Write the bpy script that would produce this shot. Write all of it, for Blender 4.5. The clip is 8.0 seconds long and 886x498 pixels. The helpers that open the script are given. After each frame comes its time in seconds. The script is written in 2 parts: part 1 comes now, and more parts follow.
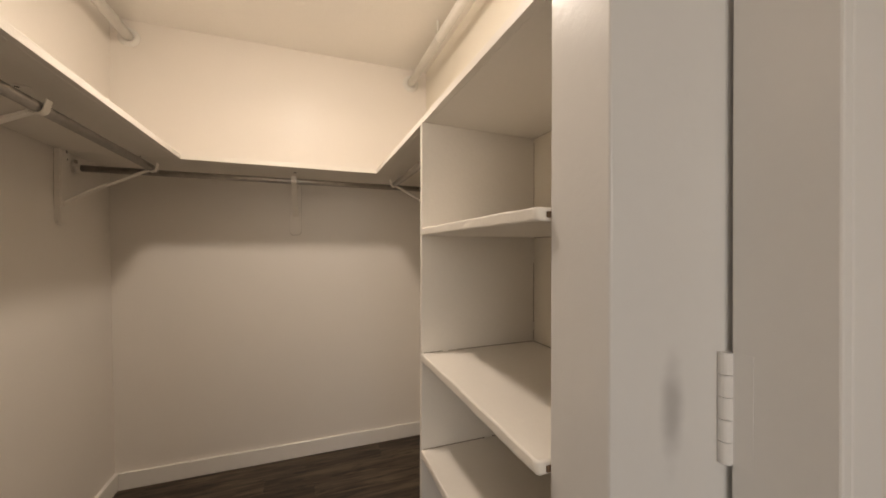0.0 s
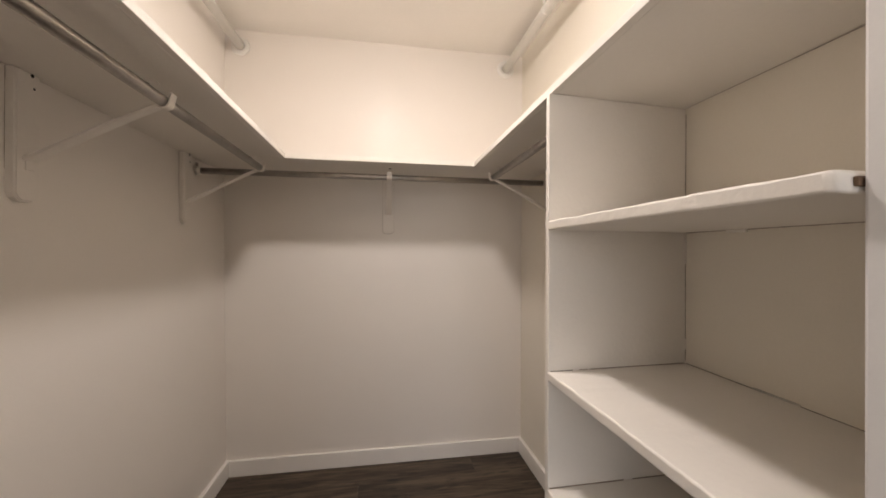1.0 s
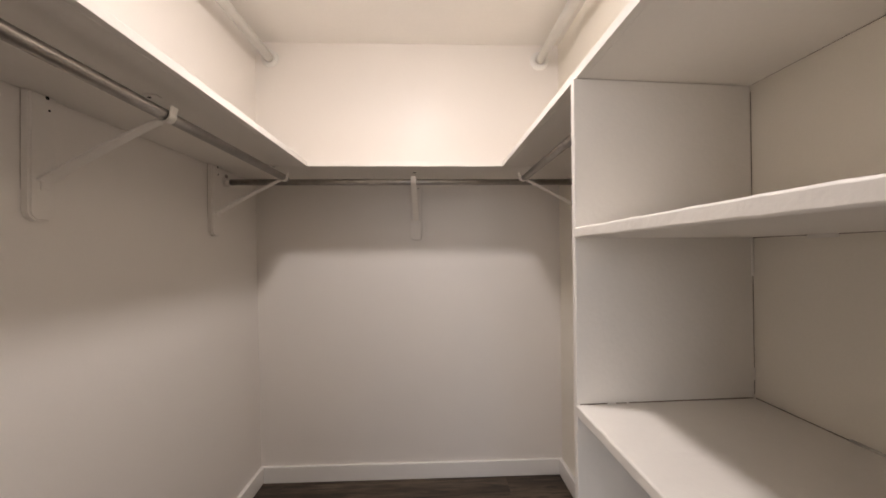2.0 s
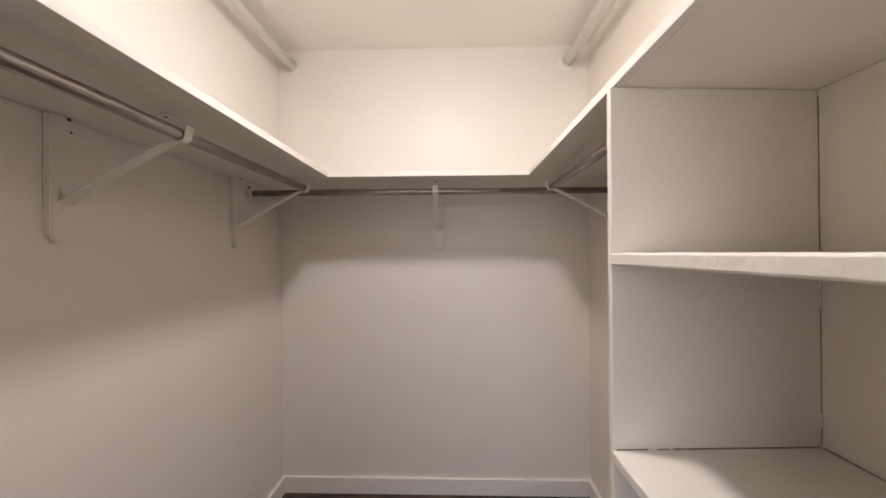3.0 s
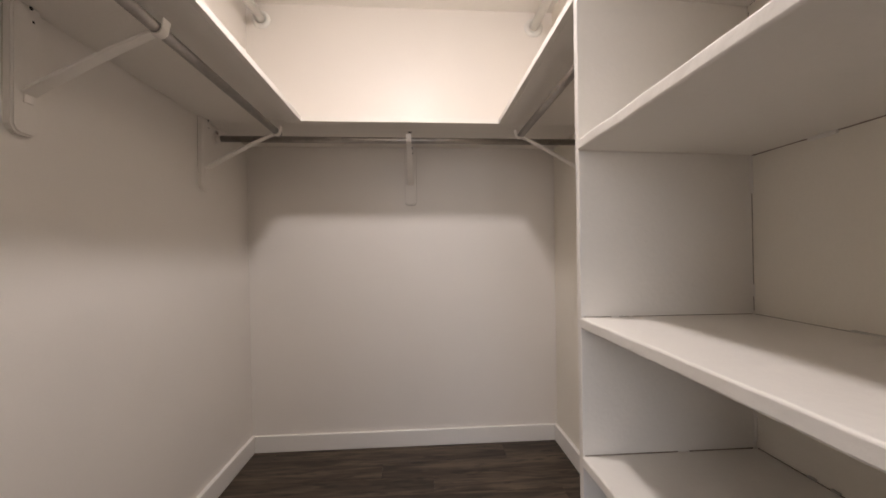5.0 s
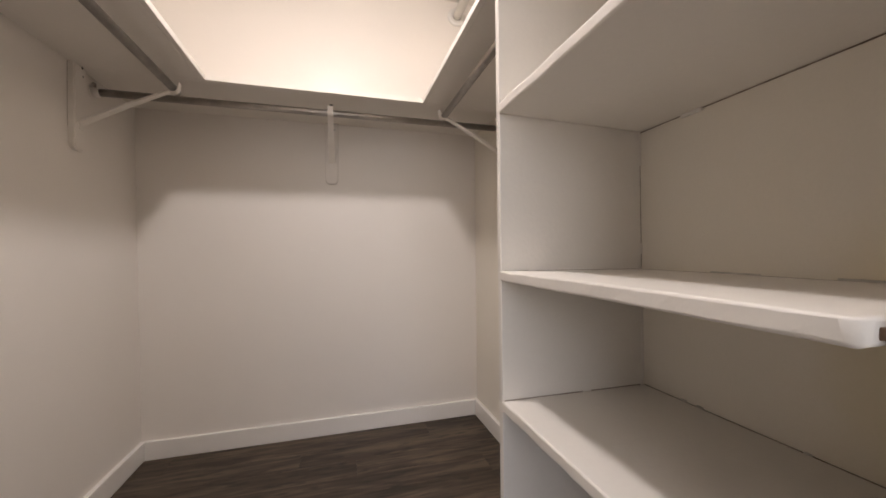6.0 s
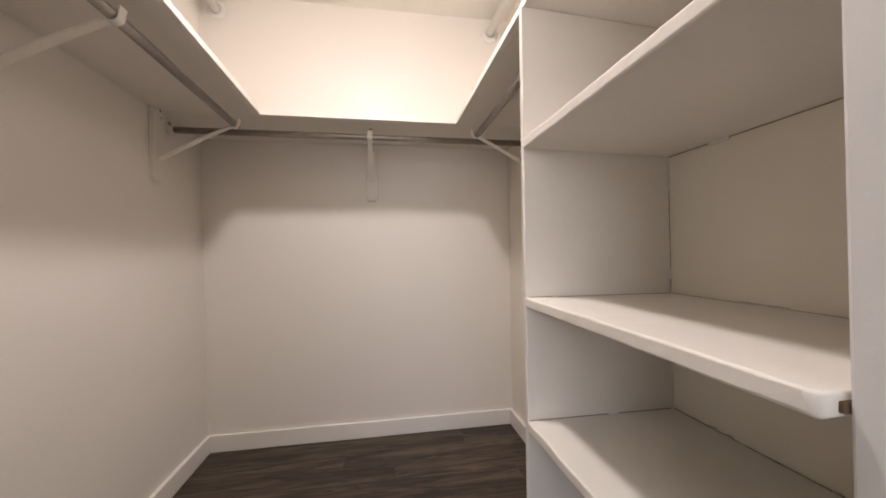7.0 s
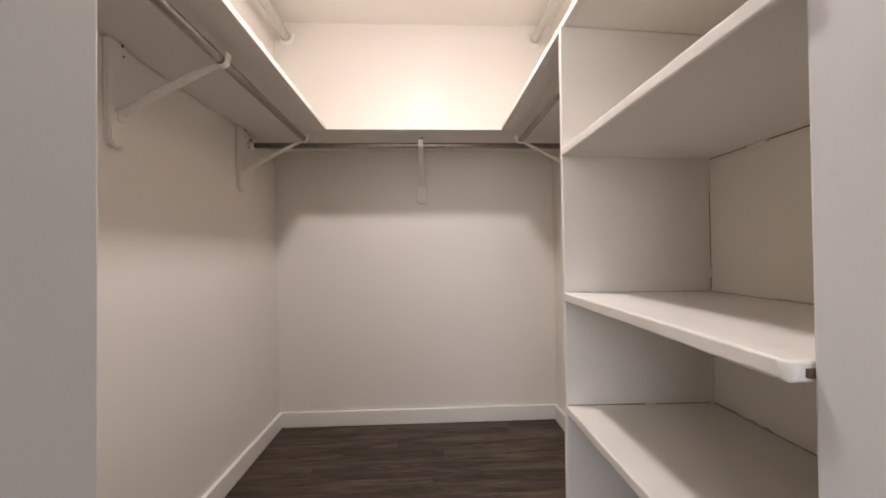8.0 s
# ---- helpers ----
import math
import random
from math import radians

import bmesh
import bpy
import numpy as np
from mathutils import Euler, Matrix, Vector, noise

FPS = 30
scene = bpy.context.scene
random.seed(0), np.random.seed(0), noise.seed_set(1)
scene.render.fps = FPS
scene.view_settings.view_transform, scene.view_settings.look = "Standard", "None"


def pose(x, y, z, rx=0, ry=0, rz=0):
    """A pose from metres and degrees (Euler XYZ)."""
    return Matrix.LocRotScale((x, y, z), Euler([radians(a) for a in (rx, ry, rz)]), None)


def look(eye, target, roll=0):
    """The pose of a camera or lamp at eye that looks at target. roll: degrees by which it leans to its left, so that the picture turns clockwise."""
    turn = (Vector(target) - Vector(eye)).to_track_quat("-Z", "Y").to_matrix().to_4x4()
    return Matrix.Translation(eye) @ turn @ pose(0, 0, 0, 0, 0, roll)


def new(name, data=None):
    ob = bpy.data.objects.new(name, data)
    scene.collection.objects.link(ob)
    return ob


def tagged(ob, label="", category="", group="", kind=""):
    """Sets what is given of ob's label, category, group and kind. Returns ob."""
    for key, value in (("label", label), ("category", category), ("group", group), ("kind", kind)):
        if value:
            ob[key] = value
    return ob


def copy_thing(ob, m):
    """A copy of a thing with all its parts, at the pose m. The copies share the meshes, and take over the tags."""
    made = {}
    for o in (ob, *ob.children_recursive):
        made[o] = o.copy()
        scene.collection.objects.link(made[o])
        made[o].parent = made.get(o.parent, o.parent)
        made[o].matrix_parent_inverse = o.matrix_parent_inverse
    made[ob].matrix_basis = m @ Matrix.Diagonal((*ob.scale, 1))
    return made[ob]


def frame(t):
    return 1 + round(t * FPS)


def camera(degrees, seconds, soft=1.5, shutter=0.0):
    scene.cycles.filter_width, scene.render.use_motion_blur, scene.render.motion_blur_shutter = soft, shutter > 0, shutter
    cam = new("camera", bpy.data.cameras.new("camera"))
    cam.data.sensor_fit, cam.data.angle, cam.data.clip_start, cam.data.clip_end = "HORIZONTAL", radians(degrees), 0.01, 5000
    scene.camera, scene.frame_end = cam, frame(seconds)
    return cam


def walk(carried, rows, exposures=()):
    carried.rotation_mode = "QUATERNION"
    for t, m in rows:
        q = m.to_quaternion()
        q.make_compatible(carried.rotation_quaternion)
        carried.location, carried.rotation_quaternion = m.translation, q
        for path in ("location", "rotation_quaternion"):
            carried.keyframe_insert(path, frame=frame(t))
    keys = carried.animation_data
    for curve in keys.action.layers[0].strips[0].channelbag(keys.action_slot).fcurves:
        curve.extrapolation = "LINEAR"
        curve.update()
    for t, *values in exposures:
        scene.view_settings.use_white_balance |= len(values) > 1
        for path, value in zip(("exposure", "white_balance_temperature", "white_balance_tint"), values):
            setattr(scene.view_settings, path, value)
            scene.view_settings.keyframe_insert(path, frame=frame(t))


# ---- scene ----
cam = camera(101.3, 8.0, 1.7)
PATH = [
    (0, (0.017, -0.147, 1.257), (0.722, 1.725, 1.254), 0.1),
    (0.1, (0.004, -0.121, 1.261), (0.646, 1.773, 1.254), 0.3),
    (0.2, (-0.008, -0.104, 1.261), (0.569, 1.811, 1.257), 0.2),
    (0.3, (-0.022, -0.087, 1.265), (0.505, 1.842, 1.263), 0.2),
    (0.4, (-0.035, -0.064, 1.262), (0.454, 1.876, 1.261), 0.3),
    (0.5, (-0.046, -0.039, 1.259), (0.408, 1.908, 1.261), 0.3),
    (0.8, (-0.073, 0.027, 1.251), (0.302, 1.992, 1.255), 0.3),
    (1, (-0.073, 0.058, 1.243), (0.254, 2.032, 1.249), 0.3),
    (1.2, (-0.059, 0.082, 1.24), (0.228, 2.061, 1.252), 0.2),
    (2.3, (0.045, 0.172, 1.284), (0.049, 2.172, 1.298), -0.4),
    (2.5, (0.045, 0.184, 1.293), (0.018, 2.183, 1.306), -0.2),
    (3, (0.041, 0.214, 1.328), (-0.018, 2.213, 1.34), -0.3),
    (3.5, (0.041, 0.211, 1.315), (-0.022, 2.21, 1.329), -0.4),
    (4, (0.039, 0.198, 1.277), (-0.026, 2.197, 1.297), -0.6),
    (4.3, (0.04, 0.183, 1.203), (-0.008, 2.183, 1.225), -0.6),
    (4.5, (0.043, 0.182, 1.159), (0.009, 2.181, 1.183), -0.6),
    (4.7, (0.025, 0.177, 1.124), (0.043, 2.176, 1.144), -0.7),
    (5, (0.001, 0.169, 1.069), (0.132, 2.165, 1.09), -0.6),
    (5.2, (-0.005, 0.175, 1.028), (0.238, 2.16, 1.054), -0.5),
    (6.3, (-0.009, 0.16, 0.966), (0.568, 2.075, 0.977), -0.6),
    (6.5, (0.005, 0.147, 1.003), (0.561, 2.069, 1.013), -0.8),
    (7, (0.003, 0.096, 1.036), (0.341, 2.067, 1.057), -0.8),
    (7.5, (-0.006, 0.062, 1.036), (0.126, 2.057, 1.057), -0.8),
    (7.7, (-0.014, 0.029, 1.04), (0.091, 2.026, 1.056), -0.8),
    (8, (-0.016, -0.024, 1.033), (0.072, 1.974, 1.056), -0.7),
]
EXPOSURES = [(0.0, 0.08, 7950, 12), (0.5, 0.17, 7250, 12.5), (1.0, 0.32, 6900, 13), (2.5, 0.33, 6500, 13.5), (5.2, 0.36, 6520, 13.5), (6.5, 0.56, 6620, 13.5), (7.5, 0.59, 6600, 13.5), (8.0, 0.57, 6480, 14)]
walk(cam, [(t, look(eye, target, roll)) for t, eye, target, roll in PATH], EXPOSURES)

# ---- light ----
world = bpy.data.worlds.new("world")
scene.world = world
world.use_nodes = True
sky = world.node_tree.nodes.new("ShaderNodeTexSky")
sky.sky_type, sky.sun_disc = "NISHITA", False
sky.sun_elevation, sky.sun_rotation = radians(35), radians(200)
world.node_tree.links.new(sky.outputs[0], world.node_tree.nodes["Background"].inputs[0])
world.node_tree.nodes["Background"].inputs[1].default_value = 0.1

LAMP = (-0.045, 1.095)         # the ceiling lamp's place in the closet
LAMP_GLOW = 190.0
WINDOW_POWER = 19.0

win_data = bpy.data.lights.new("window_daylight", "AREA")
win_data.shape, win_data.size, win_data.size_y = "RECTANGLE", 1.8, 1.2
win_data.energy, win_data.color = WINDOW_POWER, (0.84, 0.89, 1.0)
win = new("window_daylight", win_data)
win.matrix_world = look((-0.4, -2.66, 1.5), (-0.4, 0.0, 1.5))


# ---- materials ----
def material(name, colour, rough=0.5, metal=0.0, vary=0.06, scale=6.0, bump=0.1, bump_scale=120.0, spec=0.5,
             stretch=(1, 1, 1), per_object=0.0, second=None):
    """A surface with broad and fine variation of colour and a fine relief."""
    m = bpy.data.materials.new(name)
    m.use_nodes = True
    nt = m.node_tree
    n, link = nt.nodes, nt.links.new
    b = n["Principled BSDF"]
    b.inputs["Roughness"].default_value, b.inputs["Metallic"].default_value = rough, metal
    b.inputs["Specular IOR Level"].default_value = spec
    tc = n.new("ShaderNodeTexCoord")
    mp = n.new("ShaderNodeMapping")
    mp.inputs["Scale"].default_value = stretch
    link(tc.outputs["Object"], mp.inputs[0])
    broad, fine = n.new("ShaderNodeTexNoise"), n.new("ShaderNodeTexNoise")
    broad.inputs["Scale"].default_value, broad.inputs["Detail"].default_value = scale, 3
    fine.inputs["Scale"].default_value, fine.inputs["Detail"].default_value = bump_scale, 4
    link(mp.outputs[0], broad.inputs[0]), link(mp.outputs[0], fine.inputs[0])
    ramp = n.new("ShaderNodeValToRGB")
    dark = second or tuple(c * (1 - vary) for c in colour)
    ramp.color_ramp.elements[0].position, ramp.color_ramp.elements[1].position = 0.35, 0.65
    ramp.color_ramp.elements[0].color, ramp.color_ramp.elements[1].color = (*dark, 1), (*colour, 1)
    link(broad.outputs["Fac"], ramp.inputs[0])
    mix = n.new("ShaderNodeMixRGB")
    mix.blend_type, mix.inputs[0].default_value = "MULTIPLY", 1.0
    fr = n.new("ShaderNodeMapRange")
    fr.inputs["To Min"].default_value, fr.inputs["To Max"].default_value = 1 - vary, 1 + vary * 0.3
    link(fine.outputs["Fac"], fr.inputs[0])
    link(ramp.outputs[0], mix.inputs[1]), link(fr.outputs[0], mix.inputs[2])
    link(mix.outputs[0], b.inputs["Base Color"])
    rr = n.new("ShaderNodeMapRange")
    rr.inputs["To Min"].default_value, rr.inputs["To Max"].default_value = rough * 0.85, min(1, rough * 1.15)
    link(broad.outputs["Fac"], rr.inputs[0]), link(rr.outputs[0], b.inputs["Roughness"])
    bp = n.new("ShaderNodeBump")
    bp.inputs["Strength"].default_value, bp.inputs["Distance"].default_value = bump, 0.002
    link(fine.outputs["Fac"], bp.inputs["Height"]), link(bp.outputs[0], b.inputs["Normal"])
    return m


def floor_material():
    """Dark grey-brown wood-look vinyl with long grain streaks, each plank of its own shade."""
    m = bpy.data.materials.new("vinyl_plank")
    m.use_nodes = True
    nt = m.node_tree
    n, link = nt.nodes, nt.links.new
    b = n["Principled BSDF"]
    tc, info = n.new("ShaderNodeTexCoord"), n.new("ShaderNodeObjectInfo")
    shift = n.new("ShaderNodeVectorMath")
    shift.operation = "MULTIPLY_ADD"
    comb = n.new("ShaderNodeCombineXYZ")
    for k in range(3):
        link(info.outputs["Random"], comb.inputs[k])
    link(comb.outputs[0], shift.inputs[0])
    shift.inputs[1].default_value = (17, 11, 5)
    link(tc.outputs["Object"], shift.inputs[2])
    mp = n.new("ShaderNodeMapping")
    mp.inputs["Scale"].default_value = (1.1, 10, 10)
    link(shift.outputs[0], mp.inputs[0])
    grain, streak = n.new("ShaderNodeTexNoise"), n.new("ShaderNodeTexNoise")
    grain.inputs["Scale"].default_value, grain.inputs["Detail"].default_value, grain.inputs["Distortion"].default_value = 1.6, 6, 0.8
    streak.inputs["Scale"].default_value, streak.inputs["Detail"].default_value = 8.0, 5
    link(mp.outputs[0], grain.inputs[0]), link(mp.outputs[0], streak.inputs[0])
    ramp = n.new("ShaderNodeValToRGB")
    e = ramp.color_ramp.elements
    e[0].position, e[0].color = 0.34, (0.026, 0.0168, 0.0107, 1)
    e[1].position, e[1].color = 0.68, (0.136, 0.096, 0.063, 1)
    mid = e.new(0.5)
    mid.color = (0.065, 0.0445, 0.029, 1)
    add = n.new("ShaderNodeMath")
    add.operation = "MULTIPLY_ADD"
    link(streak.outputs["Fac"], add.inputs[0])
    add.inputs[1].default_value = 0.44
    link(grain.outputs["Fac"], add.inputs[2])
    sub = n.new("ShaderNodeMath")
    sub.operation = "SUBTRACT"
    link(add.outputs[0], sub.inputs[0])
    sub.inputs[1].default_value = 0.22
    link(sub.outputs[0], ramp.inputs[0])
    shade = n.new("ShaderNodeMapRange")
    shade.inputs["To Min"].default_value, shade.inputs["To Max"].default_value = 0.93, 1.07
    link(info.outputs["Random"], shade.inputs[0])
    mix = n.new("ShaderNodeMixRGB")
    mix.blend_type, mix.inputs[0].default_value = "MULTIPLY", 1.0
    # dark knots and smudges
    kp = n.new("ShaderNodeMapping")
    kp.inputs["Scale"].default_value = (8, 38, 1)
    link(shift.outputs[0], kp.inputs[0])
    knots = n.new("ShaderNodeTexNoise")
    knots.inputs["Scale"].default_value, knots.inputs["Detail"].default_value = 1.0, 5
    link(kp.outputs[0], knots.inputs[0])
    kr = n.new("ShaderNodeMapRange")
    kr.inputs["From Min"].default_value, kr.inputs["From Max"].default_value = 0.31, 0.43
    kr.inputs["To Min"].default_value, kr.inputs["To Max"].default_value = 0.30, 1.0
    link(knots.outputs["Fac"], kr.inputs[0])
    km = n.new("ShaderNodeMixRGB")
    km.blend_type, km.inputs[0].default_value = "MULTIPLY", 1.0
    link(ramp.outputs[0], km.inputs[1]), link(kr.outputs[0], km.inputs[2])
    link(km.outputs[0], mix.inputs[1]), link(shade.outputs[0], mix.inputs[2])
    link(mix.outputs[0], b.inputs["Base Color"])
    b.inputs["Roughness"].default_value = 0.5
    bp = n.new("ShaderNodeBump")
    bp.inputs["Strength"].default_value, bp.inputs["Distance"].default_value = 0.15, 0.001
    link(streak.outputs["Fac"], bp.inputs["Height"]), link(bp.outputs[0], b.inputs["Normal"])
    return m


WALL = material("wall_paint", (0.91, 0.855, 0.79), 0.34, vary=0.02, scale=1.6, bump=0.16, bump_scale=160, spec=0.22)
# yellowish tone put into the wall colour to imitate lens colour shading
TINTED_WALL = material("yellow_tinted_wall_paint", (0.91, 0.85, 0.75), 0.45, vary=0.035, scale=2.2, bump=0.14, bump_scale=160, spec=0.27,
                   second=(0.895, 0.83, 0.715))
CEIL = material("ceiling_paint", (0.93, 0.888, 0.83), 0.75, vary=0.03, scale=2.0, bump=0.6, bump_scale=70)
TRIM = material("trim_paint", (0.88, 0.86, 0.835), 0.3, vary=0.02, scale=3.0, bump=0.15, bump_scale=60)
BASE = material("baseboard_paint", (0.945, 0.91, 0.86), 0.25, vary=0.02, scale=3.0, bump=0.15, bump_scale=60)
BOARD = material("shelf_paint", (0.91, 0.858, 0.785), 0.5, vary=0.03, scale=2.4, bump=0.35, bump_scale=90)
PIPE = material("pipe_paint", (0.88, 0.855, 0.80), 0.35, vary=0.04, scale=8.0, bump=0.3, bump_scale=50)
BRACKET = material("bracket_paint", (0.91, 0.855, 0.787), 0.4, vary=0.03, scale=20.0, bump=0.2, bump_scale=150)
STEEL = material("galvanised_steel", (0.49, 0.46, 0.43), 0.38, metal=1.0, vary=0.18, scale=30.0, bump=0.1, bump_scale=200)
HOLE = material("dark_hole", (0.03, 0.025, 0.02), 0.8, vary=0.2)
RAWWOOD = material("bare_wood", (0.20, 0.12, 0.07), 0.7, vary=0.3, scale=40, bump=0.3)
CAULK = material("old_caulk", (0.74, 0.69, 0.62), 0.6, vary=0.25, scale=30, bump=0.6, bump_scale=80)
CRACK = material("crack_dirt", (0.50, 0.41, 0.33), 0.9, vary=0.3, scale=40, second=(0.24, 0.18, 0.13))
DARK_RIM = material("dark_rim_colour", (0.40, 0.33, 0.27), 0.8, vary=0.45, scale=45, second=(0.62, 0.55, 0.48))
STUB = material("stub_paint", (0.80, 0.785, 0.765), 0.3, vary=0.02, scale=3.0, bump=0.3, bump_scale=45)


def add_smudge_or_tint(mat, centre, radii, strength, colour=(0.22, 0.2, 0.19), ragged=25):
    """A rubbed mark on the paint, or a tint for the lens's colour shading, with a ragged outline."""
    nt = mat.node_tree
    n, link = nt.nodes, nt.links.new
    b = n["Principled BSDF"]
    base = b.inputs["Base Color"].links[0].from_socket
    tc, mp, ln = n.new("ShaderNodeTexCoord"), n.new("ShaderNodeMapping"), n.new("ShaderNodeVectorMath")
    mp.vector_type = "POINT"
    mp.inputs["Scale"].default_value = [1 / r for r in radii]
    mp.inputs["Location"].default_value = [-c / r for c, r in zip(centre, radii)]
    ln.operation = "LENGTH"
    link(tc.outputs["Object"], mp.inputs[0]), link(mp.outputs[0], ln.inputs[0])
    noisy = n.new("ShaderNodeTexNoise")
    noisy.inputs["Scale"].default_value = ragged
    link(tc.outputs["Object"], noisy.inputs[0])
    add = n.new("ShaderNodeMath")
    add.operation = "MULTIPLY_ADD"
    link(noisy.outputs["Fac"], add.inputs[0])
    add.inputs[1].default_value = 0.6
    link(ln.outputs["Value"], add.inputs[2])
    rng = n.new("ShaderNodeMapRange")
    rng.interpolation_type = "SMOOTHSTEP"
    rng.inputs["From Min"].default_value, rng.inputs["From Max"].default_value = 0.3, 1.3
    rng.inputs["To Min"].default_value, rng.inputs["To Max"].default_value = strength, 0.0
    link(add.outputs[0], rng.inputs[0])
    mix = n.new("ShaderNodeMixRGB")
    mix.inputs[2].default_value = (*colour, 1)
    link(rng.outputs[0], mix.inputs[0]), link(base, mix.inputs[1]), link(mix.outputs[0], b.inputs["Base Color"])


add_smudge_or_tint(STUB, (0.470, 0.195, 1.045), (0.022, 0.05, 0.095), 0.45)
# yellow patch on the wall behind the shelves, painted in for the lens's colour shading
add_smudge_or_tint(TINTED_WALL, (0.812, 0.50, 0.78), (0.2, 0.16, 0.34), 0.45, (0.80, 0.66, 0.34), 9)
VINYL = floor_material()
SUBFLOOR = material("subfloor", (0.03, 0.025, 0.02), 0.9, vary=0.2)
GLASS = bpy.data.materials.new("lamp_glass")
GLASS.use_nodes = True
GLASS.node_tree.nodes["Principled BSDF"].inputs["Base Color"].default_value = (0.9, 0.88, 0.84, 1)
GLASS.node_tree.nodes["Principled BSDF"].inputs["Emission Color"].default_value = (1.0, 0.95, 0.935, 1)
GLASS.node_tree.nodes["Principled BSDF"].inputs["Emission Strength"].default_value = LAMP_GLOW


# ---- mesh helpers ----
def finish(ob, smooth=False):
    for p in ob.data.polygons:
        p.use_smooth = smooth
    return ob


def mesh_object(name, bm, mat, smooth=False):
    me = bpy.data.meshes.new(name)
    bm.to_mesh(me)
    bm.free()
    me.materials.append(mat)
    return finish(new(name, me), smooth)


def part(name, bm, mat, parent, label="", smooth=False):
    ob = mesh_object(name, bm, mat, smooth)
    ob.parent = parent
    return tagged(ob, label)


def add_box(bm, lo, hi):
    m = Matrix.Translation([(a + b) / 2 for a, b in zip(lo, hi)]) @ Matrix.Diagonal([b - a for a, b in zip(lo, hi)] + [1])
    return bmesh.ops.create_cube(bm, size=1, matrix=m)["verts"]


def box(lo, hi, bevel=0.0, segments=2):
    bm = bmesh.new()
    add_box(bm, lo, hi)
    if bevel:
        bmesh.ops.bevel(bm, geom=bm.edges[:], offset=bevel, segments=segments, affect="EDGES", profile=0.5)
    return bm


def boxes(spans):
    bm = bmesh.new()
    for lo, hi in spans:
        add_box(bm, lo, hi)
    return bm


def board(lo, hi, bevel=0.003, wobble=0.0012, step=0.05, seed=0):
    """A painted board whose long edges are a little uneven."""
    bm = box(lo, hi, bevel, 2)
    axis = max(range(3), key=lambda k: hi[k] - lo[k])
    count = int((hi[axis] - lo[axis]) / step)
    for k in range(1, count):
        co, no = [0, 0, 0], [0, 0, 0]
        co[axis], no[axis] = lo[axis] + k * (hi[axis] - lo[axis]) / count, 1
        bmesh.ops.bisect_plane(bm, geom=bm.verts[:] + bm.edges[:] + bm.faces[:], plane_co=co, plane_no=no)
    for v in bm.verts:
        d = noise.noise_vector(v.co * 9 + Vector((seed * 7.3, 0, 0))) * wobble + noise.noise_vector(v.co * 40) * wobble * 0.35
        d[axis] = 0
        v.co += d
    return bm


def tube(a, b, r, n=24, inner=0.0):
    """A round bar, or a pipe with open ends, from a to b."""
    a, b = Vector(a), Vector(b)
    turn = (b - a).to_track_quat("Z", "Y").to_matrix().to_4x4()
    bm = bmesh.new()
    rings = []
    for p, rad in ((a, r), (b, r)) + (((b, inner), (b - (b - a).normalized() * 0.05, inner)) if inner else ()):
        rings.append([bm.verts.new(p + turn.to_3x3() @ Vector((rad * math.cos(t), rad * math.sin(t), 0)))
                      for t in (2 * math.pi * k / n for k in range(n))])
    for u, w in zip(rings, rings[1:]):
        for k in range(n):
            bm.faces.new((u[k], u[(k + 1) % n], w[(k + 1) % n], w[k]))
    bm.faces.new(rings[0][::-1])
    bm.faces.new(rings[-1])
    bmesh.ops.recalc_face_normals(bm, faces=bm.faces[:])
    return bm


def strip(points, width, thick, axis=(0, 1, 0)):
    """A flat bar bent along points, width across the given axis; widths may vary from point to point."""
    bm = bmesh.new()
    pts = [Vector(p) for p in points]
    across = Vector(axis)
    rows = []
    for k, p in enumerate(pts):
        way = (pts[min(k + 1, len(pts) - 1)] - pts[max(k - 1, 0)]).normalized()
        nor = way.cross(across).normalized()
        w = (width[k] if isinstance(width, (list, tuple)) else width) / 2
        rows.append([bm.verts.new(p + across * s * w + nor * t * thick / 2) for s, t in ((-1, -1), (1, -1), (1, 1), (-1, 1))])
    for u, v in zip(rows, rows[1:]):
        for k in range(4):
            bm.faces.new((u[k], u[(k + 1) % 4], v[(k + 1) % 4], v[k]))
    bm.faces.new(rows[0][::-1])
    bm.faces.new(rows[-1])
    bmesh.ops.recalc_face_normals(bm, faces=bm.faces[:])
    bmesh.ops.bevel(bm, geom=[e for e in bm.edges if e.calc_face_angle(0) > 0.7], offset=thick * 0.25, segments=1, affect="EDGES")
    return bm


def lathe(profile, n=32):
    """A turned body round the z axis from (radius, height) pairs."""
    bm = bmesh.new()
    rows = [[bm.verts.new((r * math.cos(t), r * math.sin(t), z)) for t in (2 * math.pi * k / n for k in range(n))] for r, z in profile]
    for u, v in zip(rows, rows[1:]):
        for k in range(n):
            bm.faces.new((u[k], u[(k + 1) % n], v[(k + 1) % n], v[k]))
    bmesh.ops.remove_doubles(bm, verts=bm.verts[:], dist=1e-5)
    bmesh.ops.recalc_face_normals(bm, faces=bm.faces[:])
    return bm


def structure(name, bm, mat, label, category):
    return tagged(mesh_object(name, bm, mat), label, category, kind="structure")


# ---- the closet's shell ----
XL, XR, XU, YB, ZC = -0.932, 0.779, 0.812, 2.212, 2.45   # walls: west, east (rear), east (by the unit), north; ceiling
Y0, Y1 = 0.083, 0.176                                    # the door wall's two faces
JL, JR, JT, Y1L = -0.169, 0.547, 2.04, 0.150                          # the door opening
ROOM = (-1.6, 1.9, -2.7)                                 # the room outside the closet: west, east, south

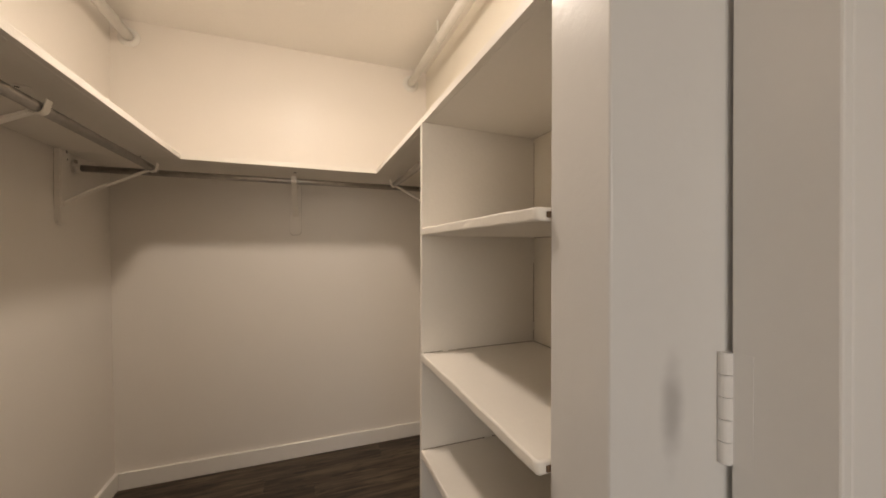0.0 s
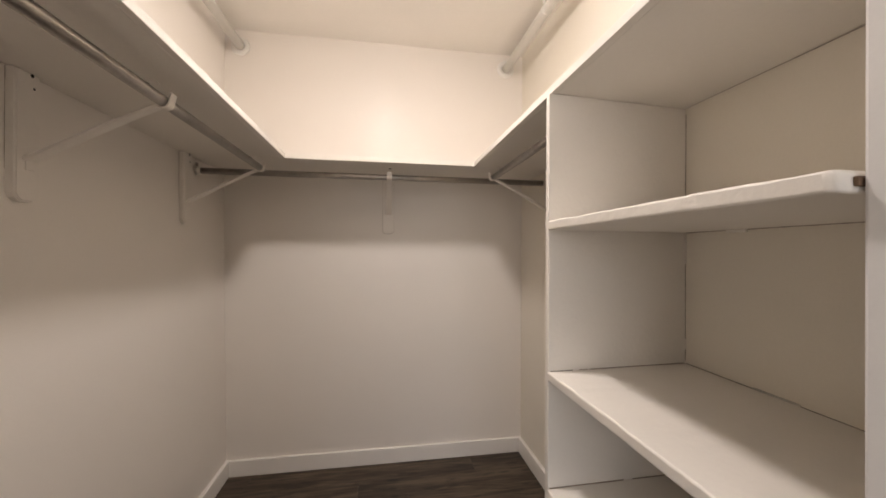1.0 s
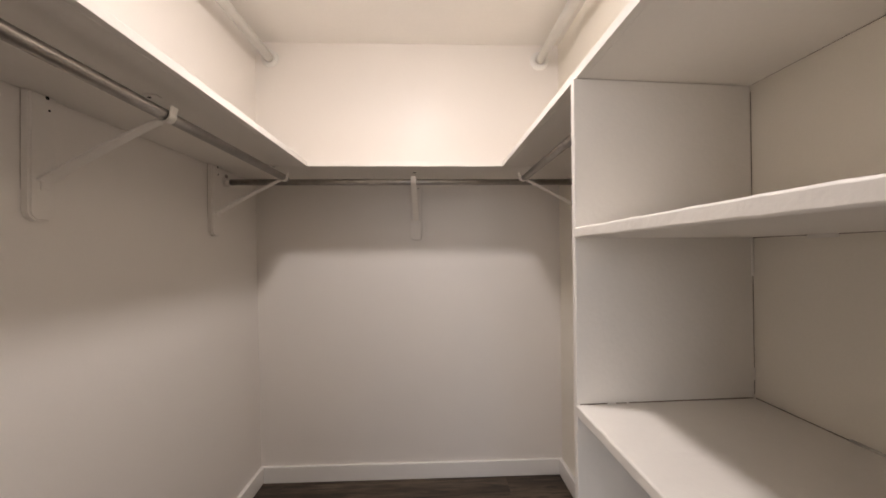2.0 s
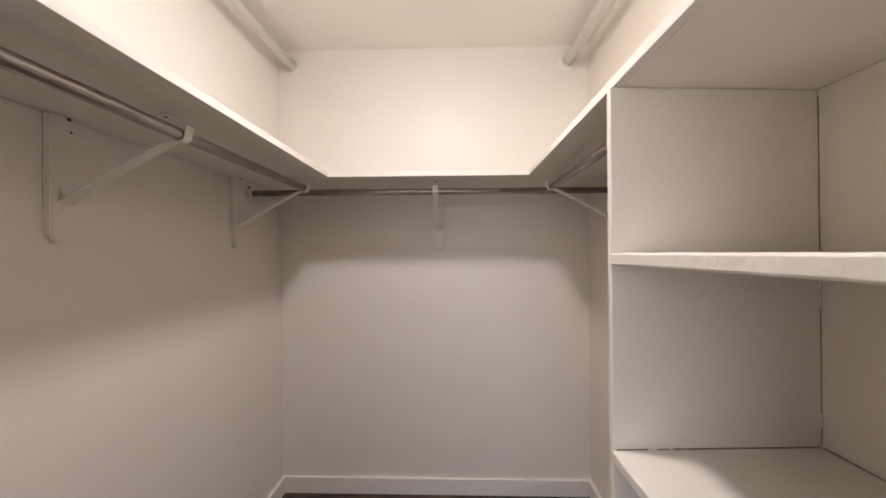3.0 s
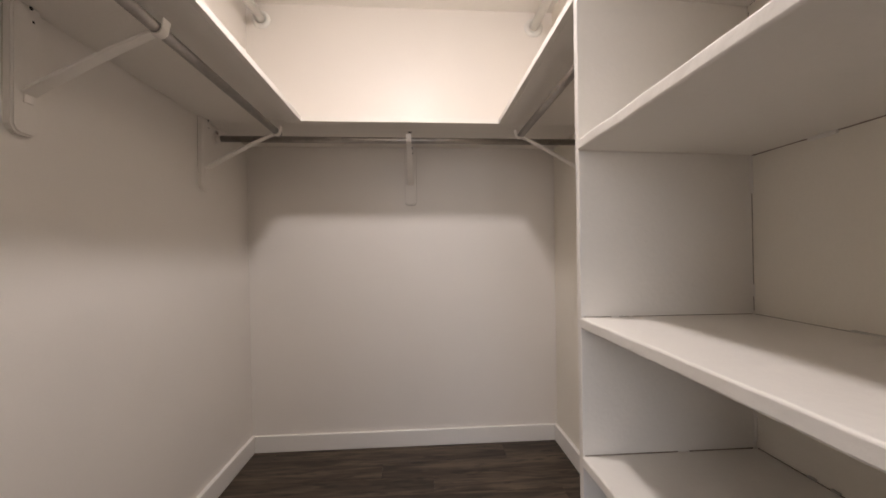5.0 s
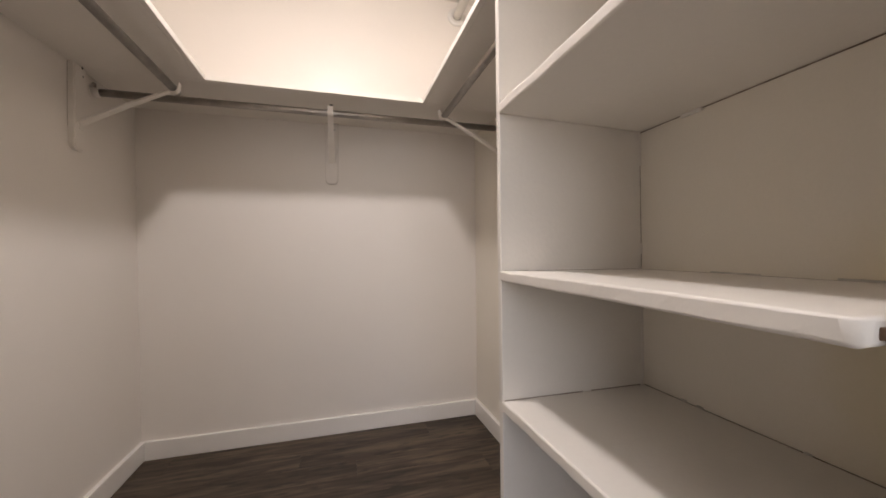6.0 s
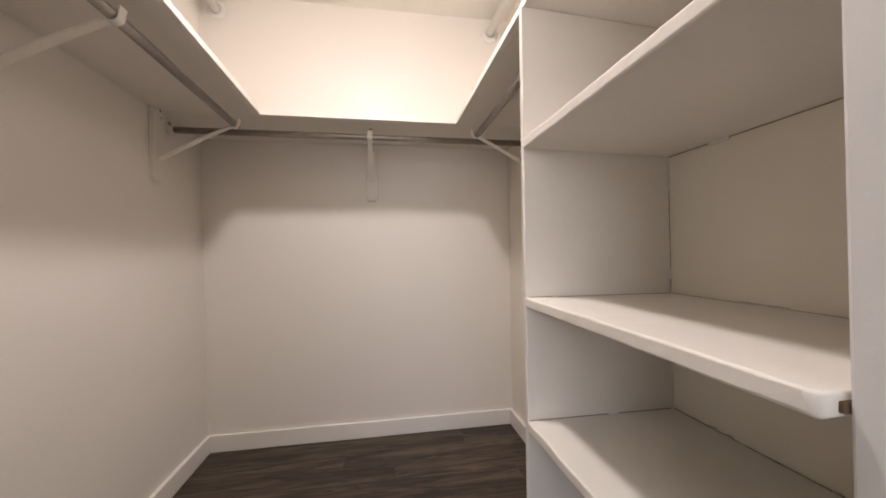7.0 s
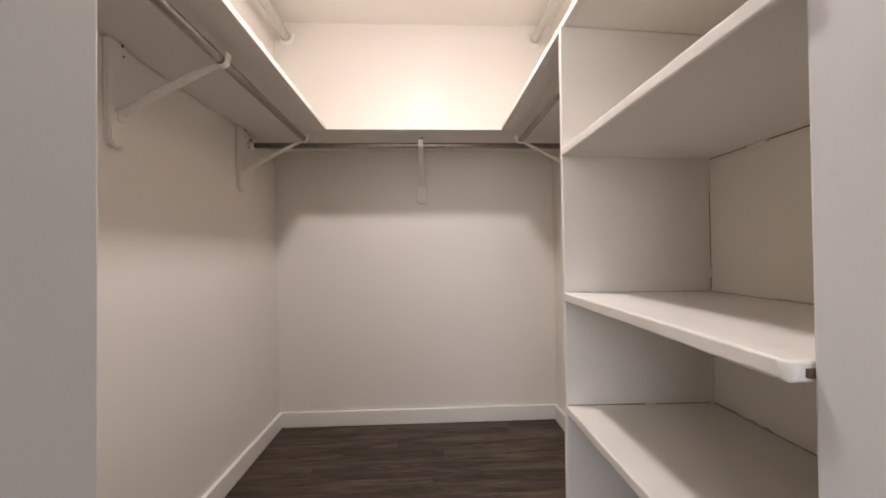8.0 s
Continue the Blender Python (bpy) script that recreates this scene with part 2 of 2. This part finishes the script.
structure("wall_north", box((XL - 0.12, YB, 0), (XU + 0.12, YB + 0.12, ZC)), WALL, "smooth warm-white painted closet back wall", "wall")
LEAN = 0.024   # the west wall leans in towards the floor
west, side = bmesh.new(), [(XL - 0.12, 0), (XL + LEAN, 0), (XL, 1.5), (XL, ZC), (XL - 0.12, ZC)]
near, far = ([west.verts.new((x, y, z)) for x, z in side] for y in (Y1L, YB))
for k in range(len(side)):
    q = (k + 1) % len(side)
    west.faces.new((near[k], near[q], far[q], far[k]))
west.faces.new(near), west.faces.new(far[::-1])
bmesh.ops.recalc_face_normals(west, faces=west.faces[:])
structure("wall_west", west, WALL, "smooth warm-white painted closet side wall", "wall")
structure("wall_east", boxes([((XR, 1.02, 0), (XU + 0.12, YB, ZC)), ((XU, 0.33, 0), (XU + 0.12, 1.02, ZC))]), TINTED_WALL,
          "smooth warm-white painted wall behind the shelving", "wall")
structure("wall_stub", box((0.383, 0.214, 0), (XU + 0.12, 0.337, ZC), 0.004), STUB, "glossy white painted short return wall", "wall")
structure("wall_south", boxes([((ROOM[0], Y0, 0), (JL - 0.02, Y1L, ZC)), ((JR + 0.02, Y0, 0), (ROOM[1], Y1, ZC)),
                               ((JL - 0.02, Y0, JT + 0.02), (JR + 0.02, Y1L, ZC))]), WALL, "white painted wall with the closet doorway", "wall")
filler, plan = bmesh.new(), [(0.3875, 0.2138), (0.545, 0.1777), (0.568, 0.1777), (0.568, 0.1763), (XU + 0.12, 0.1763), (XU + 0.12, 0.2137)]
low, top = ([filler.verts.new((x, y, z)) for x, y in plan] for z in (0, ZC))
for k in range(len(plan)):
    q = (k + 1) % len(plan)
    filler.faces.new((low[k], low[q], top[q], top[k]))
filler.faces.new(top), filler.faces.new(low[::-1])
bmesh.ops.recalc_face_normals(filler, faces=filler.faces[:])
structure("wall_filler", filler, STUB, "white painted filler board with a dark rubbed mark", "wall")
structure("ceiling", box((ROOM[0] - 0.1, ROOM[2] - 0.1, ZC), (ROOM[1] + 0.1, YB + 0.12, ZC + 0.1)), CEIL, "lightly textured off-white painted ceiling", "ceiling")

# door lining and casing
structure("jamb", box((JL - 0.02, Y0 - 0.004, 0), (JL, Y1L + 0.003, JT), 0.002), TRIM, "white painted door jamb of the closet doorway", "door jamb")
hinge_jamb = structure("jamb", box((JR, Y0 - 0.0205, 0), (JR + 0.02, Y1 - 0.006, JT), 0.003), TRIM, "white painted door jamb with a hinge", "door jamb")
structure("jamb", box((JL - 0.02, Y0 - 0.004, JT), (JR + 0.02, Y1L + 0.003, JT + 0.02), 0.002), TRIM, "white painted head jamb of the doorway", "door jamb")
for a, b in (((JL - 0.085, Y0 - 0.02, 0), (JL - 0.008, Y0 - 0.003, JT + 0.08)), ((JR + 0.0203, Y0 - 0.02, 0), (JR + 0.085, Y0 - 0.003, JT + 0.08)),
             ((JL - 0.008, Y0 - 0.02, JT + 0.008), (JR + 0.008, Y0 - 0.003, JT + 0.08))):
    structure("trim", box(a, b, 0.003), TRIM, "flat white painted door casing", "casing")

# the room outside, behind the camera
structure("wall_room_west", box((ROOM[0] - 0.1, ROOM[2] - 0.1, 0), (ROOM[0], Y1, ZC)), WALL, "plain white painted room wall", "wall")
structure("wall_room_east", box((ROOM[1], ROOM[2] - 0.1, 0), (ROOM[1] + 0.1, Y1, ZC)), WALL, "plain white painted room wall", "wall")
structure("wall_room_south", boxes([((ROOM[0], ROOM[2] - 0.1, 0), (-1.3, ROOM[2], ZC)), ((0.5, ROOM[2] - 0.1, 0), (ROOM[1], ROOM[2], ZC)),
                                    ((-1.3, ROOM[2] - 0.1, 0), (0.5, ROOM[2], 0.9)), ((-1.3, ROOM[2] - 0.1, 2.1), (0.5, ROOM[2], ZC))]), WALL,
          "plain white painted room wall with a window opening", "wall")


# ---- baseboards ----
def baseboard(lo, hi):
    structure("baseboard", box(lo, hi, 0.0035, 3), BASE, "flat white painted baseboard", "baseboard")


baseboard((XL + LEAN + 0.016, YB - 0.016, 0), (XR - 0.020, YB, 0.089))
baseboard((XL + LEAN - 0.004, Y1L, 0), (XL + LEAN + 0.016, YB, 0.089))
baseboard((XR - 0.020, 1.022, 0), (XR, YB, 0.089))


# ---- shelves round the walls ----
SZ = 1.66   # underside of the wall shelves
SHELF = "white painted wooden shelf board carried on metal brackets"
NOSE = 0.018
for lo, hi, side, seed in (((XL + 0.001, Y1L + 0.002, SZ), (-0.516, 1.8105, SZ + 0.02), 0, 1),
                           ((-0.5155, 1.811, SZ), (0.3705, YB - 0.001, SZ + 0.02), 1, 2),
                           ((0.371, 0.339, SZ), (XU - 0.001, 1.8105, SZ + 0.02), 2, 3)):
    shelf = tagged(new("wall_shelf"), SHELF, "shelf", "shelves round the closet")
    fall = (0.006, 0.0, 0.0065)[side]   # the side shelves slope down a little to the back
    shelf.location = (lo[0], lo[1], lo[2] + fall * (hi[1] - lo[1]) if side != 1 else lo[2])
    shelf.rotation_euler.x = -fall
    a, b = Vector((0, 0, 0)), Vector(hi) - Vector(lo)
    inner_lo, inner_hi, nose_lo, nose_hi = a.copy(), b.copy(), a.copy(), b.copy()
    if side == 0:
        inner_hi.x, nose_lo.x = b.x - NOSE, b.x - NOSE + 0.0004
    elif side == 1:
        inner_lo.y, nose_hi.y = NOSE, NOSE - 0.0004
        inner_lo.x, inner_hi.x = XL + 0.001 - lo[0], XR - 0.001 - lo[0]
    else:
        inner_lo.x, nose_hi.x = NOSE, NOSE - 0.0004
    nose_lo.z, nose_hi.z = 0.0, b.z + 0.001
    part("board", board(inner_lo, inner_hi, 0.0006, 0.0004, 0.08, seed), BOARD, shelf)
    part("front_edge", board(nose_lo, nose_hi, 0.0009, 0.0004, 0.08, seed), BOARD, shelf)
    if side == 1:   # the corners behind the side shelves
        for x0, x1 in ((XL + 0.001 - lo[0], -0.0005), (b.x + 0.0005, XR - 0.001 - lo[0])):
            part("board", box((x0, 0.0002, 0), (x1, NOSE - 0.0002, b.z), 0.0004, 1), BOARD, shelf)


# ---- hanging rods ----
def hanging_rod(a, b, label):
    rod = tagged(new("hanging_rod"), label, "closet rod", "hanging rods")
    rod.location = a
    rel = Vector(b) - Vector(a)
    part("tube", tube((0, 0, 0), rel, 0.0145, 28, 0.0125), STEEL, rod, smooth=True)
    return rod


ROD = "galvanised steel hanging rod resting in bracket hooks"
west_rod = hanging_rod((-0.620, Y1L + 0.004, 1.619), (-0.620, 1.835, 1.609), ROD)
east_rod = hanging_rod((0.474, 1.005, 1.6175), (0.474, 1.83, 1.608), ROD)
north_rod = hanging_rod((XL + 0.026, 1.905, 1.606), (XR - 0.004, 1.905, 1.606), "galvanised steel hanging rod along the back wall")


# ---- shelf and rod brackets ----
def shelf_bracket(h=-0.313, hole=0.005, tabbed=True):
    """A stamped bracket on a painted wall plate: wall at local x = 0, arm along +x, shelf underside at local z = 0."""
    b = tagged(new("shelf_bracket"), "white painted steel shelf and rod bracket", "bracket", "shelf brackets")
    bm = bmesh.new()
    w = 0.034
    outline = [(-w, -0.0005), (-w, h + 0.020), (-w + 0.006, h + 0.008), (-w + 0.018, h), (w - 0.018, h), (w - 0.006, h + 0.008), (w, h + 0.020), (w, -0.0005)]
    back = [bm.verts.new((0.0010, y * 0.95, z * 0.995)) for y, z in outline]
    front = [bm.verts.new((0.0215, y * 0.95, z + (0.001 if z < -0.1 else 0))) for y, z in outline]
    for k in range(len(outline)):
        q = (k + 1) % len(outline)
        bm.faces.new((back[k], back[q], front[q], front[k]))
    bm.faces.new(front), bm.faces.new(back[::-1])
    bmesh.ops.recalc_face_normals(bm, faces=bm.faces[:])
    bmesh.ops.bevel(bm, geom=[e for e in bm.edges if all(v in front for v in e.verts)], offset=0.0045, segments=3, affect="EDGES")
    plate = part("wall_plate", bm, BRACKET, b)
    # dark sliver behind the plate, painted in as its contact shadow on the wall
    rim = bmesh.new()
    ring = [[rim.verts.new((x, y * 0.975, z * 1.0015 if z < -0.1 else z)) for y, z in outline] for x in (0.0002, 0.0012)]
    for k in range(len(outline)):
        q = (k + 1) % len(outline)
        rim.faces.new((ring[0][k], ring[0][q], ring[1][q], ring[1][k]))
    rim.faces.new(ring[1]), rim.faces.new(ring[0][::-1])
    bmesh.ops.recalc_face_normals(rim, faces=rim.faces[:])
    part("contact_shadow_rim", rim, DARK_RIM, plate, "dark rim painted as contact shadow round the plate")
    part("foot", box((0.0217, -0.010, -0.236), (0.0252, 0.012, -0.198), 0.0016), BRACKET, b)
    pts, wid = [], []
    for k in range(9):
        u = k / 8
        pts.append((0.022 + 0.278 * u, 0, -0.213 + 0.150 * u + 0.004 * math.sin(u * math.pi)))
        wid.append(0.037 - 0.013 * u)
    tab = b
    if tabbed:
        tab = part("shelf_tab", box((0.262, -0.011, -0.0038), (0.296, 0.011, -0.0007), 0.0012), BRACKET, b)
    part("brace", strip(pts, wid, 0.008), BRACKET, b)
    hook = [(0.299, 0, -0.062)] + [(0.312 + 0.0178 * math.cos(a), 0, -0.050 + 0.0178 * math.sin(a)) for a in (radians(222 + 13 * k) for k in range(12))]
    hook.append((0.334, 0, -0.030))
    part("hook", strip(hook, 0.025, 0.004), BRACKET, b, "white painted curved hook")
    for x, y, z, r, turn in ((0.0218, 0.013, -0.036, 0.003, "x"), (0.0218, 0.008, -0.006, 0.0045, "x"), (0.270, 0.004, -0.0041 if tabbed else -0.0012, hole, "z")):
        d = Vector((0.0012, 0, 0)) if turn == "x" else Vector((0, 0, -0.0012))
        part("screw_hole", tube(Vector((x, y, z)) - d * 0.5, Vector((x, y, z)) + d * 0.2, r, 12), HOLE, plate if turn == "x" else tab, "dark screw hole")
    return b


first = shelf_bracket()
first.matrix_basis = pose(XL, 1.077, SZ + 0.004)
copy_thing(first, pose(XL, 1.800, SZ))
copy_thing(first, pose(XR, 1.806, SZ, 0, 0, 180))
back_bracket = shelf_bracket(-0.325, 0.0085, False)
back_bracket.matrix_basis = pose(-0.043, YB, SZ, 0, 0, -90)

# cup that carries the end of the back rod, closed at the top by old paint
socket = tagged(new("rod_socket"), "white painted rod cup on the wall with a dark mark above", "rod socket")
socket.location = (XL, 1.905, 1.606)
cup, arc = bmesh.new(), [radians(-200 + 220 * k / 18) for k in range(19)]
rings = [[cup.verts.new((x, r * math.cos(a), r * math.sin(a))) for a in arc] for x, r in ((0.0006, 0.0215), (0.027, 0.0195), (0.027, 0.0158), (0.0006, 0.0158))]
for u, v in zip(rings, rings[1:] + rings[:1]):
    for k in range(18):
        cup.faces.new((u[k], u[k + 1], v[k + 1], v[k]))
cup.faces.new([r[0] for r in rings])
cup.faces.new([r[-1] for r in rings][::-1])
bmesh.ops.recalc_face_normals(cup, faces=cup.faces[:])
part("cup", cup, BRACKET, socket, smooth=True)
part("flange", lathe([(0.0, 0.0035), (0.026, 0.003), (0.0275, 0.0005), (0.0, 0.0005)], 28), BRACKET, socket).data.transform(Matrix.Rotation(radians(90), 4, "Y"))
# small dark block on the flange, just over the cup
part("rim_mark", box((0.0042, -0.008, 0.020), (0.0085, 0.010, 0.036), 0.0015), DARK_RIM, socket, "small dark mark over the cup")


# ---- shelving unit ----
unit = tagged(new("shelving_unit"), "white painted built-in shelving with three open shelves", "shelving unit")
unit.location = (0.365, 0.984, 0)
UX, UY = unit.location.x, unit.location.y


def unit_part(name, lo, hi, mat, bevel=0.003, wobble=0.001, seed=0, label="", parent=None):
    """A board of the unit, given in the room's coordinates."""
    rel = [(a - o, b - o) for a, b, o in zip(lo, hi, (UX, UY, 0))]
    return part(name, board([r[0] for r in rel], [r[1] for r in rel], bevel, wobble, 0.05, seed), mat, parent or unit, label)


def shelf_slab(z0, z1, seed, sag, lift, lean):
    """A thick painted shelf with its front corner by the doorway cut off and worn round."""
    xf, xb, yn = 0.362, XU - 0.0016, 0.342
    yf, yb = 0.9685, 0.9995
    outline = [(xf, yf)] + [(xf + 0.012 * (1 - math.cos(a)), yn + 0.013 * (1 - math.sin(a))) for a in (radians(15 * k) for k in range(7))] + [(xb, yn), (xb, yb)]
    bm = bmesh.new()
    low = [bm.verts.new((x - UX, y - UY, z0)) for x, y in outline]
    top = [bm.verts.new((x - UX, y - UY, z1)) for x, y in outline]
    for k in range(len(outline)):
        q = (k + 1) % len(outline)
        bm.faces.new((low[k], low[q], top[q], top[k]))
    bm.faces.new(top), bm.faces.new(low[::-1])
    bmesh.ops.recalc_face_normals(bm, faces=bm.faces[:])
    bmesh.ops.bevel(bm, geom=[e for e in bm.edges if abs(e.verts[0].co.z - e.verts[1].co.z) < 1e-5], offset=0.004, segments=2, affect="EDGES", profile=0.5)
    for k in range(1, 26):
        bmesh.ops.bisect_plane(bm, geom=bm.verts[:] + bm.edges[:] + bm.faces[:], plane_co=(0, yn - UY + 0.025 + k * (yf - yn - 0.03) / 26, 0), plane_no=(0, 1, 0))
    for v in bm.verts:
        v.co.z += lift - lean * (v.co.x + UX - xf) / (xb - xf) - sag * (yf - UY - v.co.y) / (yf - yn)
        if v.co.x < 0.06:
            d = noise.noise_vector(v.co * 11 + Vector((seed, 0, 0))) * 0.0018 + noise.noise_vector(v.co * 45 + Vector((seed, 0, 0))) * 0.0010
            v.co += Vector((d.x, 0, d.z))
            if v.co.y + UY < yn + 0.05:   # lumpy paint on the worn corner
                v.co += noise.noise_vector(v.co * 70 + Vector((seed * 3.1, 0, 0))) * 0.0022
    return bm


def skewed(ob):
    """The panel stands a little out of square to the wall."""
    for v in ob.data.vertices:
        v.co.y += 0.07 * v.co.x
    return ob


SP = 0.970   # the side panel's face by its front edge
panel = skewed(unit_part("side_panel", (0.365, SP, 0.0), (XU - 0.0014, SP + 0.019, SZ + 0.0046), BOARD, 0.002, 0.0006, 4))
for k, (front, sag, lift, lean, caulked) in enumerate(((0.602, 0.0, 0.007, 0.018, ((0.825, 0.84), (0.868, 0.884), (0.62, 0.632))), (0.919, 0.0035, 0.0005, 0.006, ((0.70, 0.80), (0.50, 0.58))), (1.3225, -0.003, 0.0, 0.0, ((0.42, 0.5),)))):
    slab = part("shelf", shelf_slab(front - 0.0245, front, 5 + k, sag, lift, lean), BOARD, unit)
    top = front + lift - lean   # the height of the shelf along the wall
    for p in slab.data.polygons:
        p.use_smooth = max(abs(c) for c in p.normal) < 0.995
    unit_part("cleat", (0.379, 0.3375, front + lift - sag - 0.0185), (0.46, 0.3418, front + lift - sag - 0.0085), RAWWOOD, 0.0008, 0.0004, 9 + k, "bare brown wooden cleat end", slab)
    # dirty joints behind the shelf, in places filled with old caulk
    joint = unit_part("joint", (XU - 0.0019, 0.343, top - 0.003), (XU - 0.0003, 0.998, top + 0.0004), CRACK, 0.0004, 0.0006, 30 + k, "dark dirty joint", slab)
    under = unit_part("joint", (XU - 0.0024, 0.343, top - 0.0258), (XU - 0.0004, 0.998, top - 0.0235), CRACK, 0.0004, 0.0006, 35 + k, "dark dirty joint", slab)
    for y0, y1 in caulked:
        bead = unit_part("caulk", (XU - 0.006, y0, top - 0.0012), (XU + 0.0004, y1, top + 0.004), CAULK, 0.0014, 0.002, 40 + int(y0 * 100), "cracked bead of old caulk", slab)
        for v in bead.data.vertices:
            v.co.z -= sag * (0.9685 - UY - v.co.y) / 0.6255
    if k == 2:
        unit_part("caulk", (XU - 0.008, 0.815, top - 0.031), (XU + 0.0004, 0.868, top - 0.0225), BOARD, 0.002, 0.0025, 71, "painted lump of old caulk", slab)
    for ob in (joint, under):
        for v in ob.data.vertices:
            v.co.z -= sag * (0.9685 - UY - v.co.y) / 0.6255
unit_part("joint", (XU - 0.0016, 0.34, SZ + 0.0052), (XU - 0.0003, 0.998, SZ + 0.0062), CRACK, 0.0004, 0.0006, 38, "dark dirty joint")
# dirty joint where the panel meets each shelf
for z, lean, runs in ((0.608, 0.018, ((0.37, 0.60), (0.63, 0.80))), (0.9195, 0.006, ((0.372, 0.438), (0.458, 0.484), (0.49, 0.806)))):
    for x0, x1 in runs:
        crack = skewed(unit_part("joint", (x0, SP - 0.0012, z - 0.002), (x1, SP + 0.001, z + 0.0010), CRACK, 0.0004, 0.0005, 80 + int(x0 * 100), "dark dirty joint", panel))
        for v in crack.data.vertices:
            v.co.z -= lean * v.co.x / 0.45
# upright joint between the side panel and the wall
yj = SP + 0.07 * (XU - 0.365)
for z0, z1 in ((0.30, 0.576), (0.81, 0.88), (0.985, 1.205), (0.921, 0.955), (1.33, 1.650)):
    unit_part("joint", (XU - 0.0014, yj - 0.0005, z0), (XU - 0.0003, yj + 0.001, z1), CRACK, 0.0003, 0.0004, 50, "dark dirty joint", panel)
for z0, z1 in ((1.205, 1.300), (0.955, 0.985), (0.606, 0.81)):
    unit_part("caulk", (XU - 0.006, yj - 0.003, z0), (XU + 0.0004, yj + 0.0006, z1), BOARD, 0.0012, 0.0006, 60, "painted bead of old caulk", panel)

# ---- ceiling pipes ----
def ceiling_pipe(x, z, plate, label):
    p = tagged(new("ceiling_pipe"), label, "pipe", "ceiling pipes")
    p.location = (x, YB, z)
    part("tube", tube((0, Y1L - YB + (0.19 if x > 0 else 0.0), 0), (0, -0.001, 0), 0.0235, 32), PIPE, p, smooth=True)
    bm = lathe([(0.024, 0.013), (plate - 0.012, 0.010), (plate - 0.001, 0.004), (plate, 0.0005), (0.024, 0.0005), (0.024, 0.013)])
    bm.transform(Matrix.Rotation(radians(90), 4, "X"))
    part("escutcheon", bm, PIPE, p, "white painted round wall plate", True)
    return p


ceiling_pipe(-0.852, 2.358, 0.049, "white painted steel pipe running under the ceiling")
east_pipe = ceiling_pipe(0.671, 2.360, 0.054, "white painted steel pipe running under the ceiling")
part("hanger_clamp", tube((0, -0.580, 0), (0, -0.564, 0), 0.0252, 28), PIPE, east_pipe, "white painted pipe clamp", True)
part("hanger_rod", tube((-0.012, -0.572, 0.025), (-0.012, -0.572, ZC - 2.360 - 0.0005), 0.006, 12), PIPE, east_pipe)

# paint lump on the ceiling
lump = lathe([(0.0, -0.0035), (0.010, -0.0032), (0.020, -0.0022), (0.027, -0.0008), (0.030, 0.0)], 20)
for v in lump.verts:
    v.co.x *= 1.4 + 0.5 * noise.noise(v.co * 60)
    v.co.y *= 0.8 + 0.5 * noise.noise(v.co * 45 + Vector((3, 0, 0)))
lump_ob = structure("ceiling_patch", lump, CEIL, "small raised lump of paint on the ceiling", "ceiling patch")
lump_ob.location = (-0.017, 1.755, ZC - 0.0005)

# ---- ceiling lamp ----
light = tagged(new("ceiling_light"), "round frosted-glass flush ceiling lamp, switched on", "ceiling light")
light.location = (LAMP[0], LAMP[1], ZC)
part("base", lathe([(0.0, -0.0004), (0.070, -0.0004), (0.074, -0.076), (0.0745, -0.0828), (0.0, -0.0828)]), TRIM, light, "white painted metal base")
part("glass_shade", lathe([(0.0715, -0.0832), (0.073, -0.089), (0.068, -0.097), (0.050, -0.105), (0.025, -0.109), (0.0, -0.110)]), GLASS, light, "frosted glass shade", True)

# ---- hinge on the jamb ----
hinge = tagged(new("hinge"), "white painted butt hinge fixed on the door jamb", "hinge")
hinge.location = (JR - 0.006, Y1 - 0.002, 1.046)
for k in range(5):
    part("knuckle", tube((0, 0, -0.074 + 0.0297 * k), (0, 0, -0.074 + 0.0297 * k + 0.0287), 0.0085, 16), TRIM, hinge, smooth=False)
part("leaf", box((0.0050, -0.030, -0.074), (0.0058, -0.002, 0.074), 0.0003), TRIM, hinge)

# ---- floor of planks ----
floor = structure("floor", box((ROOM[0], ROOM[2], -0.05), (ROOM[1], YB, -0.004)), SUBFLOOR, "dark grey-brown wood-look vinyl plank floor", "floor")
PW, PL, YS = 0.127, 1.22, 2.304
full = box((0, 0, -0.004), (PL - 0.0008, PW - 0.0008, 0.0), 0.0005, 1)
plank_mesh = bpy.data.meshes.new("plank")
full.to_mesh(plank_mesh)
full.free()
plank_mesh.materials.append(VINYL)
rows = int((YS - 0.2) / PW) + 1
for r in range(rows):
    y = YS - (r + 1) * PW
    offset = (0.30 + r * 0.47 + 0.11 * (r % 3)) % PL
    for c in range(4):
        x = -1.65 - PL + offset + c * PL
        lo, hi = max(x, XL), min(x + PL, XU + 0.1)
        if hi - lo < 0.02:
            continue
        if lo == x and hi == x + PL:
            p = new("plank", plank_mesh)
            p.location = (x, y, 0)
        else:
            p = mesh_object("plank", box((0, 0, -0.004), (hi - lo - 0.0008, PW - 0.0008, 0), 0.0005, 1), VINYL)
            p.location = (lo, y, 0)
        p.parent = floor
rest = mesh_object("plank", box((ROOM[0], ROOM[2], -0.004), (ROOM[1], YS - rows * PW - 0.001, 0)), VINYL)
rest.parent = floor
